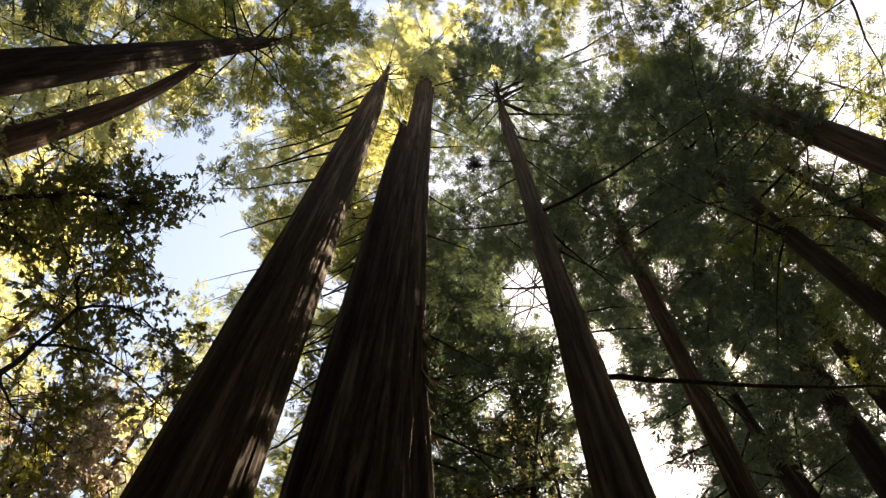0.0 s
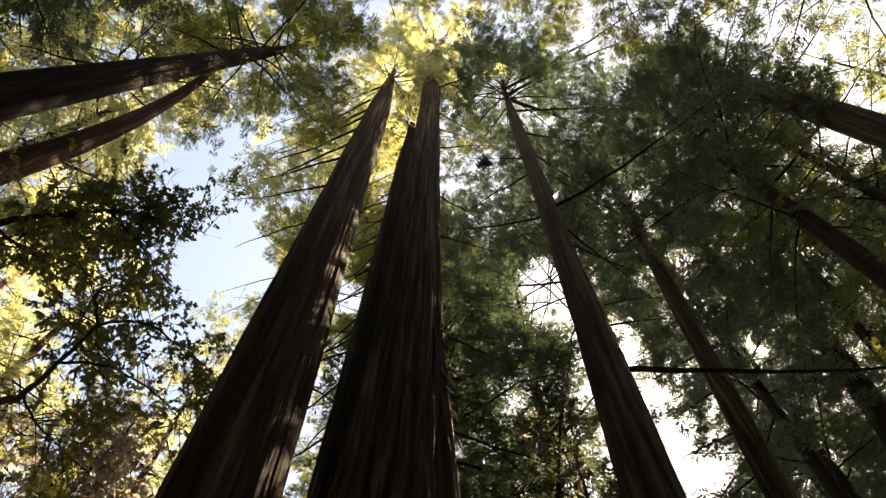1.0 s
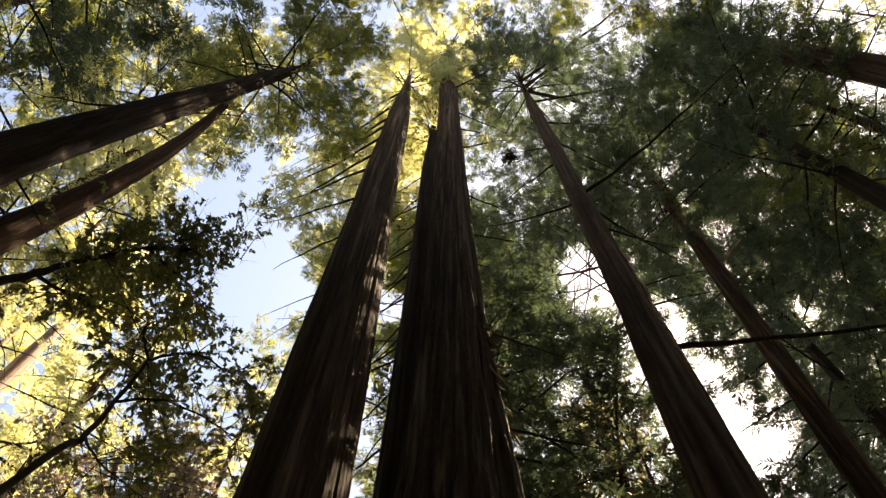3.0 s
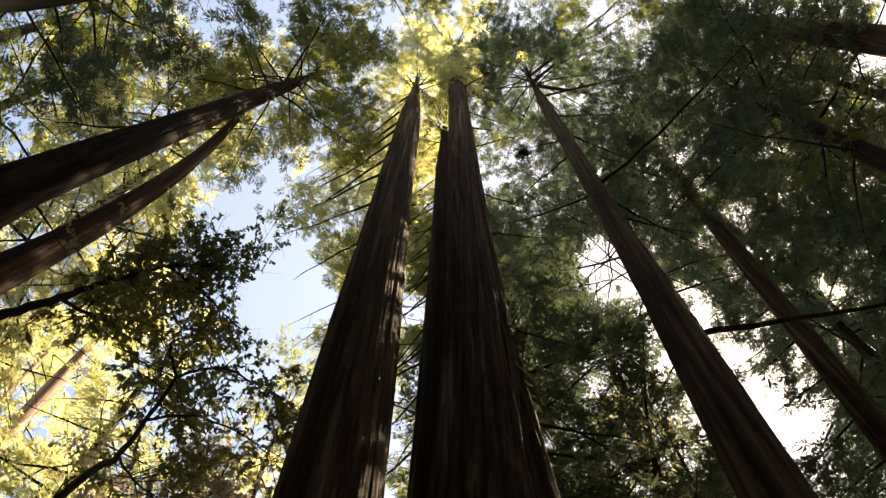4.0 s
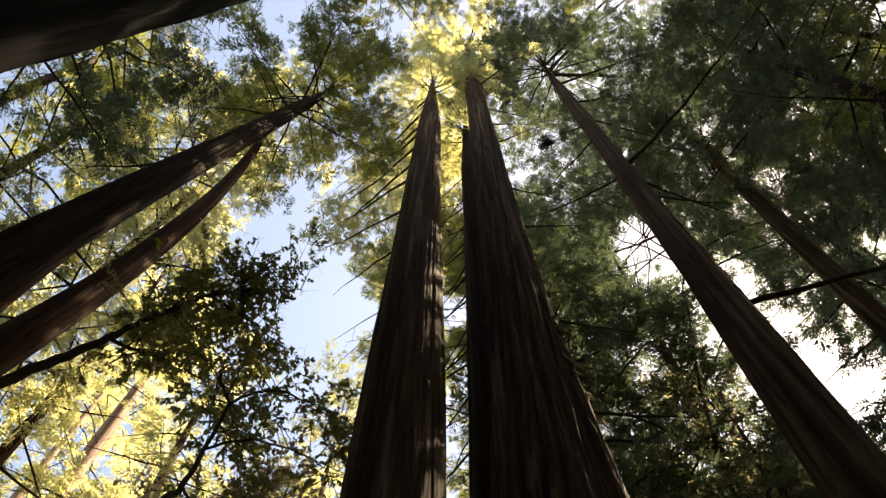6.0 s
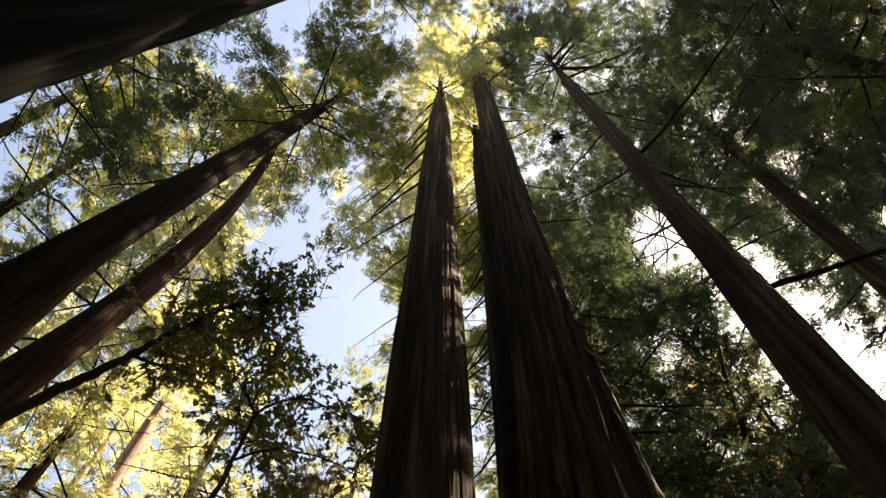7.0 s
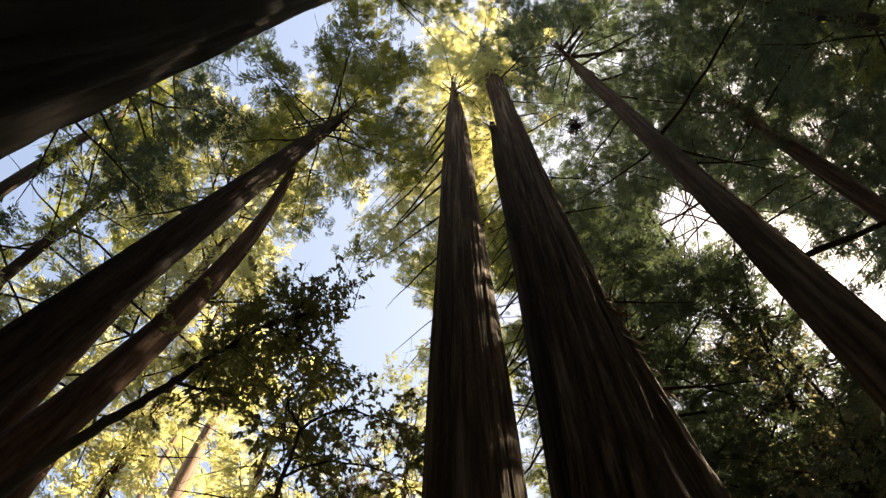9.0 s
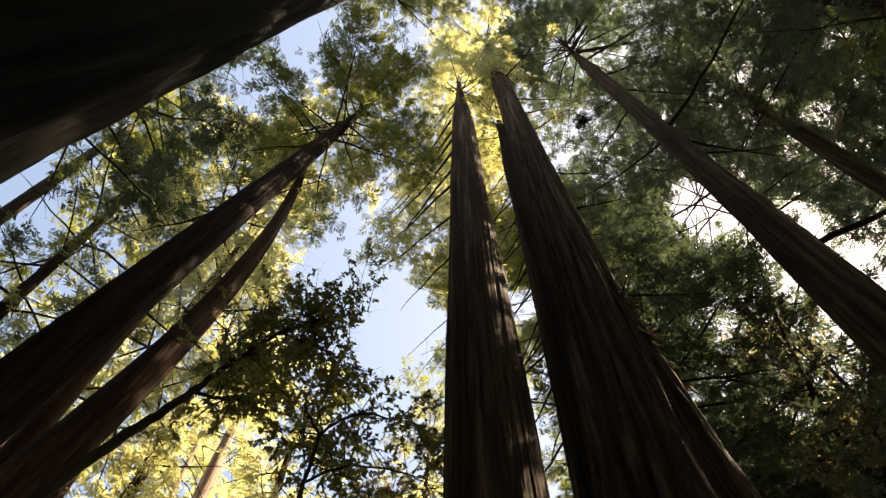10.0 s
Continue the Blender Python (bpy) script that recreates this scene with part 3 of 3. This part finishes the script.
# Forest round the clearing: x, y, height, spread, kind of foliage (0 green, 1 sunny, 2 cool), share of the height below the crown.
WEST = [
    (-15.0, 6.0, 52, 5.2, 1, 0.45), (-13.0, -1.5, 56, 5.0, 2, 0.5), (-17.0, 9.0, 46, 5.0, 1, 0.4), (-15.5, 13.5, 42, 4.6, 1, 0.4), (-14.0, 23.5, 44, 5.0, 1, 0.35),
    (-27.0, 22.0, 52, 5.2, 1, 0.35), (-13.0, 22.0, 32, 4.8, 1, 0.35), (-25.0, 7.0, 54, 5.2, 1, 0.4), (-24.0, -4.0, 52, 5.2, 2, 0.4), (-14.4, 4.5, 58, 6.0, 1, 0.62), (-11.6, 17.8, 40, 5.0, 1, 0.4), (-30.0, 20.5, 64, 5.6, 1, 0.66),
]
NORTH = [
    (-7.3, 15.9, 62, 5.8, 0, 0.62), (-5.0, 21.0, 44, 4.6, 0, 0.35), (-2.3, 17.6, 64, 5.4, 0, 0.62), (3.1, 15.5, 47, 5.4, 2, 0.28), (5.0, 21.5, 41, 4.8, 2, 0.35),
    (6.4, 16.4, 66, 7.4, 2, 0.58), (3.6, 19.6, 34, 5.0, 2, 0.3), (0.9, 19.4, 37, 4.6, 2, 0.3), (-9.0, 28.0, 36, 4.8, 1, 0.3), (3.0, 30.0, 46, 5.0, 1, 0.3), (-0.6, 17.0, 62, 5.2, 2, 0.6), (-0.65, 13.0, 48, 4.6, 2, 0.36), (-5.6, 12.0, 66, 4.6, 1, 0.66),
]
EAST = [
    (17.0, 25.5, 50, 5.0, 2, 0.35), (7.4, -1.6, 64, 7.2, 0, 0.66), (13.6, 18.2, 62, 6.6, 2, 0.38), (12.0, 8.6, 67, 6.6, 2, 0.42), (18.0, 11.0, 56, 5.6, 2, 0.35), (15.0, 8.0, 50, 5.0, 0, 0.4),
    (20.0, 20.0, 54, 5.6, 2, 0.3), (22.0, 6.0, 58, 5.4, 0, 0.4), (14.0, 0.5, 58, 5.2, 0, 0.5), (25.0, 14.0, 56, 5.6, 2, 0.3),
    (20.0, -2.0, 56, 5.4, 0, 0.35), (15.8, 20.5, 54, 5.4, 2, 0.35), (18.0, 25.0, 54, 5.4, 2, 0.35),
]
# Added trees out of view, which keep skylight off the lower trunks.
UNSEEN_BEHIND = [
    (1.5, -6.8, 47, 5.0, 0, 0.3), (-6.5, -9.0, 45, 4.6, 0, 0.3), (7.0, -8.0, 45, 5.0, 0, 0.3),
    (14.0, -11.0, 44, 6.4, 0, 0.2), (3.0, -12.5, 45, 6.4, 0, 0.25), (-9.5, -12.5, 45, 6.2, 0, 0.25), (22.0, -12.0, 39, 6.4, 0, 0.15), (-20.0, -14.0, 41, 6.4, 0, 0.15),
    (-2.0, -17.0, 42, 6.4, 0, 0.15), (12.0, -22.0, 41, 6.4, 0, 0.1), (30.0, 2.0, 44, 6.4, 0, 0.1), (32.0, 24.0, 39, 6.4, 2, 0.1), (-34.0, 10.0, 39, 6.0, 1, 0.15),
    (11.5, -14.0, 42, 6.0, 0, 0.3), (-5.5, -11.5, 41, 6.0, 0, 0.3), (-14.0, -7.0, 42, 6.0, 0, 0.2), (17.0, -5.0, 41, 6.4, 0, 0.2), (5.0, -14.0, 41, 6.4, 0, 0.15),
]
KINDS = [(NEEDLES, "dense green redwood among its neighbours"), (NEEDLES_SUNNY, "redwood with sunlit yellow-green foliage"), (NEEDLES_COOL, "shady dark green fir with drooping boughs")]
for row, stand in enumerate((WEST, NORTH, EAST, UNSEEN_BEHIND)):
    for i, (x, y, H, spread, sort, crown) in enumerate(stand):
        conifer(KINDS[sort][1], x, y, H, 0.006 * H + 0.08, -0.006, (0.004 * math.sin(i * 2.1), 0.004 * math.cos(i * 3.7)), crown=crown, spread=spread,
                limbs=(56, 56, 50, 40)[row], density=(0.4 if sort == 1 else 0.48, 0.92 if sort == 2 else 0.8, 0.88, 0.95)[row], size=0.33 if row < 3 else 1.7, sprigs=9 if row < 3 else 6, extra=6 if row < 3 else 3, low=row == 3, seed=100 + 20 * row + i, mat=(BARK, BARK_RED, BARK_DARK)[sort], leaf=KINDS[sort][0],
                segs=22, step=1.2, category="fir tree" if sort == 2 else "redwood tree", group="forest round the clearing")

# Unseen ring of added conifers: closes the horizon and stops low light.
for i in range(42):
    ring = random.Random(900 + i)
    a, far = radians(i * 360 / 42 + ring.uniform(-3, 3)), ring.uniform(36, 58)
    conifer("tall conifer added out of view to block low light", far * math.sin(a), far * math.cos(a), ring.uniform(34, 46), 0.4, -0.006, crown=0.04, spread=6.5, limbs=14, density=0.95, size=3.6, sprigs=6,
            seed=700 + i, mat=BARK_DARK, leaf=NEEDLES, segs=10, step=4.0, low=True, extra=1, group="far edge of the grove")

# ---- broadleaf understory ----
broadleaf("leaning laurel with a dark leafy crown", (-9.6, 0.9), [
    ([(-9.6, 0.9, -0.2), (-9.0, 2.4, 7.0), (-8.56, 3.4, 12.0), (-8.25, 3.95, 14.4), (-7.9, 4.2, 15.5), (-7.7, 4.32, 16.25), (-7.44, 4.55, 17.26), (-7.07, 4.85, 18.5), (-6.64, 5.3, 19.6)], 0.12, 0.7),
    ([(-7.9, 4.2, 15.5), (-7.95, 4.9, 16.4), (-7.6, 6.0, 17.7)], 0.05, 0.3),
    ([(-7.44, 4.55, 17.26), (-7.9, 5.3, 19.1), (-8.2, 6.1, 20.4)], 0.05, 0.2),
    ([(-7.07, 4.85, 18.5), (-6.3, 5.4, 19.5), (-5.74, 6.0, 20.5)], 0.04, 0.2),
    ([(-7.07, 4.85, 18.5), (-6.7, 5.9, 19.1), (-6.5, 6.8, 19.6)], 0.04, 0.2),
], LAUREL, 31, twigs=42, per_twig=19)
broadleaf("slim laurel with forked stem and bright leaves", (-7.6, 4.2), [
    ([(-7.6, 4.2, -0.2), (-7.0, 5.2, 7.5), (-6.5, 5.77, 11.8), (-6.33, 5.97, 12.7), (-6.26, 5.98, 13.75), (-6.12, 5.85, 14.96), (-6.38, 5.6, 15.8), (-6.4, 5.9, 17.0)], 0.075, 0.62),
    ([(-6.12, 5.85, 14.96), (-5.64, 6.31, 16.0), (-5.4, 7.3, 17.0), (-5.1, 8.2, 17.8)], 0.035, 0.25),
    ([(-6.26, 5.98, 13.75), (-5.9, 6.6, 14.8), (-5.3, 7.5, 15.3), (-4.7, 8.35, 15.5)], 0.03, 0.25),
    ([(-6.33, 5.97, 12.7), (-6.7, 7.0, 13.6), (-6.48, 8.1, 14.2)], 0.03, 0.25),
    ([(-6.38, 5.6, 15.8), (-7.1, 6.5, 16.3), (-7.7, 7.3, 16.9)], 0.03, 0.25),
], LAUREL, 32, twigs=24, per_twig=18)
broadleaf("spreading broadleaf tree with sunlit leaves coloured pale", (-9.5, 11.0), [
    ([(-9.5, 11.0, -0.2), (-9.46, 11.42, 8.62), (-9.24, 11.70, 16.70), (-8.83, 12.00, 22.29)], 0.15, 0.6),
    ([(-9.42, 11.58, 13.15), (-8.41, 12.22, 16.71), (-7.37, 12.85, 19.35)], 0.06, 0.2),
    ([(-9.42, 11.58, 12.64), (-10.49, 10.96, 16.69), (-10.92, 10.74, 20.24)], 0.06, 0.2),
    ([(-9.24, 11.70, 15.69), (-9.65, 12.83, 18.69), (-9.65, 13.44, 21.73)], 0.05, 0.2),
    ([(-9.34, 11.59, 14.67), (-8.64, 10.57, 17.76), (-8.12, 10.05, 19.82)], 0.05, 0.2),
], PALE, 33, twigs=60, per_twig=14, leaf_size=0.13, twig_reach=1.3, name="tanoak_tree", category="tanoak tree")
broadleaf("rounded tanoak with sun-flecked leaves", (3.9, 14.0), [
    ([(3.9, 14.0, -0.2), (4.10, 14.43, 11.60), (3.89, 14.70, 19.71), (3.73, 14.87, 25.79)], 0.18, 0.55),
    ([(4.03, 14.46, 13.62), (2.83, 14.30, 17.71), (2.02, 14.50, 21.77)], 0.06, 0.2),
    ([(4.05, 14.58, 15.65), (5.14, 14.68, 19.68), (5.59, 15.08, 23.21)], 0.06, 0.2),
    ([(3.97, 14.59, 17.68), (3.28, 13.66, 21.78), (2.99, 13.43, 24.83)], 0.05, 0.2),
    ([(4.04, 14.47, 14.63), (4.50, 15.51, 18.65), (4.74, 16.12, 21.67)], 0.05, 0.2),
], TANOAK, 34, twigs=74, per_twig=14, leaf_size=0.14, twig_reach=1.5, name="tanoak_tree", category="tanoak tree")
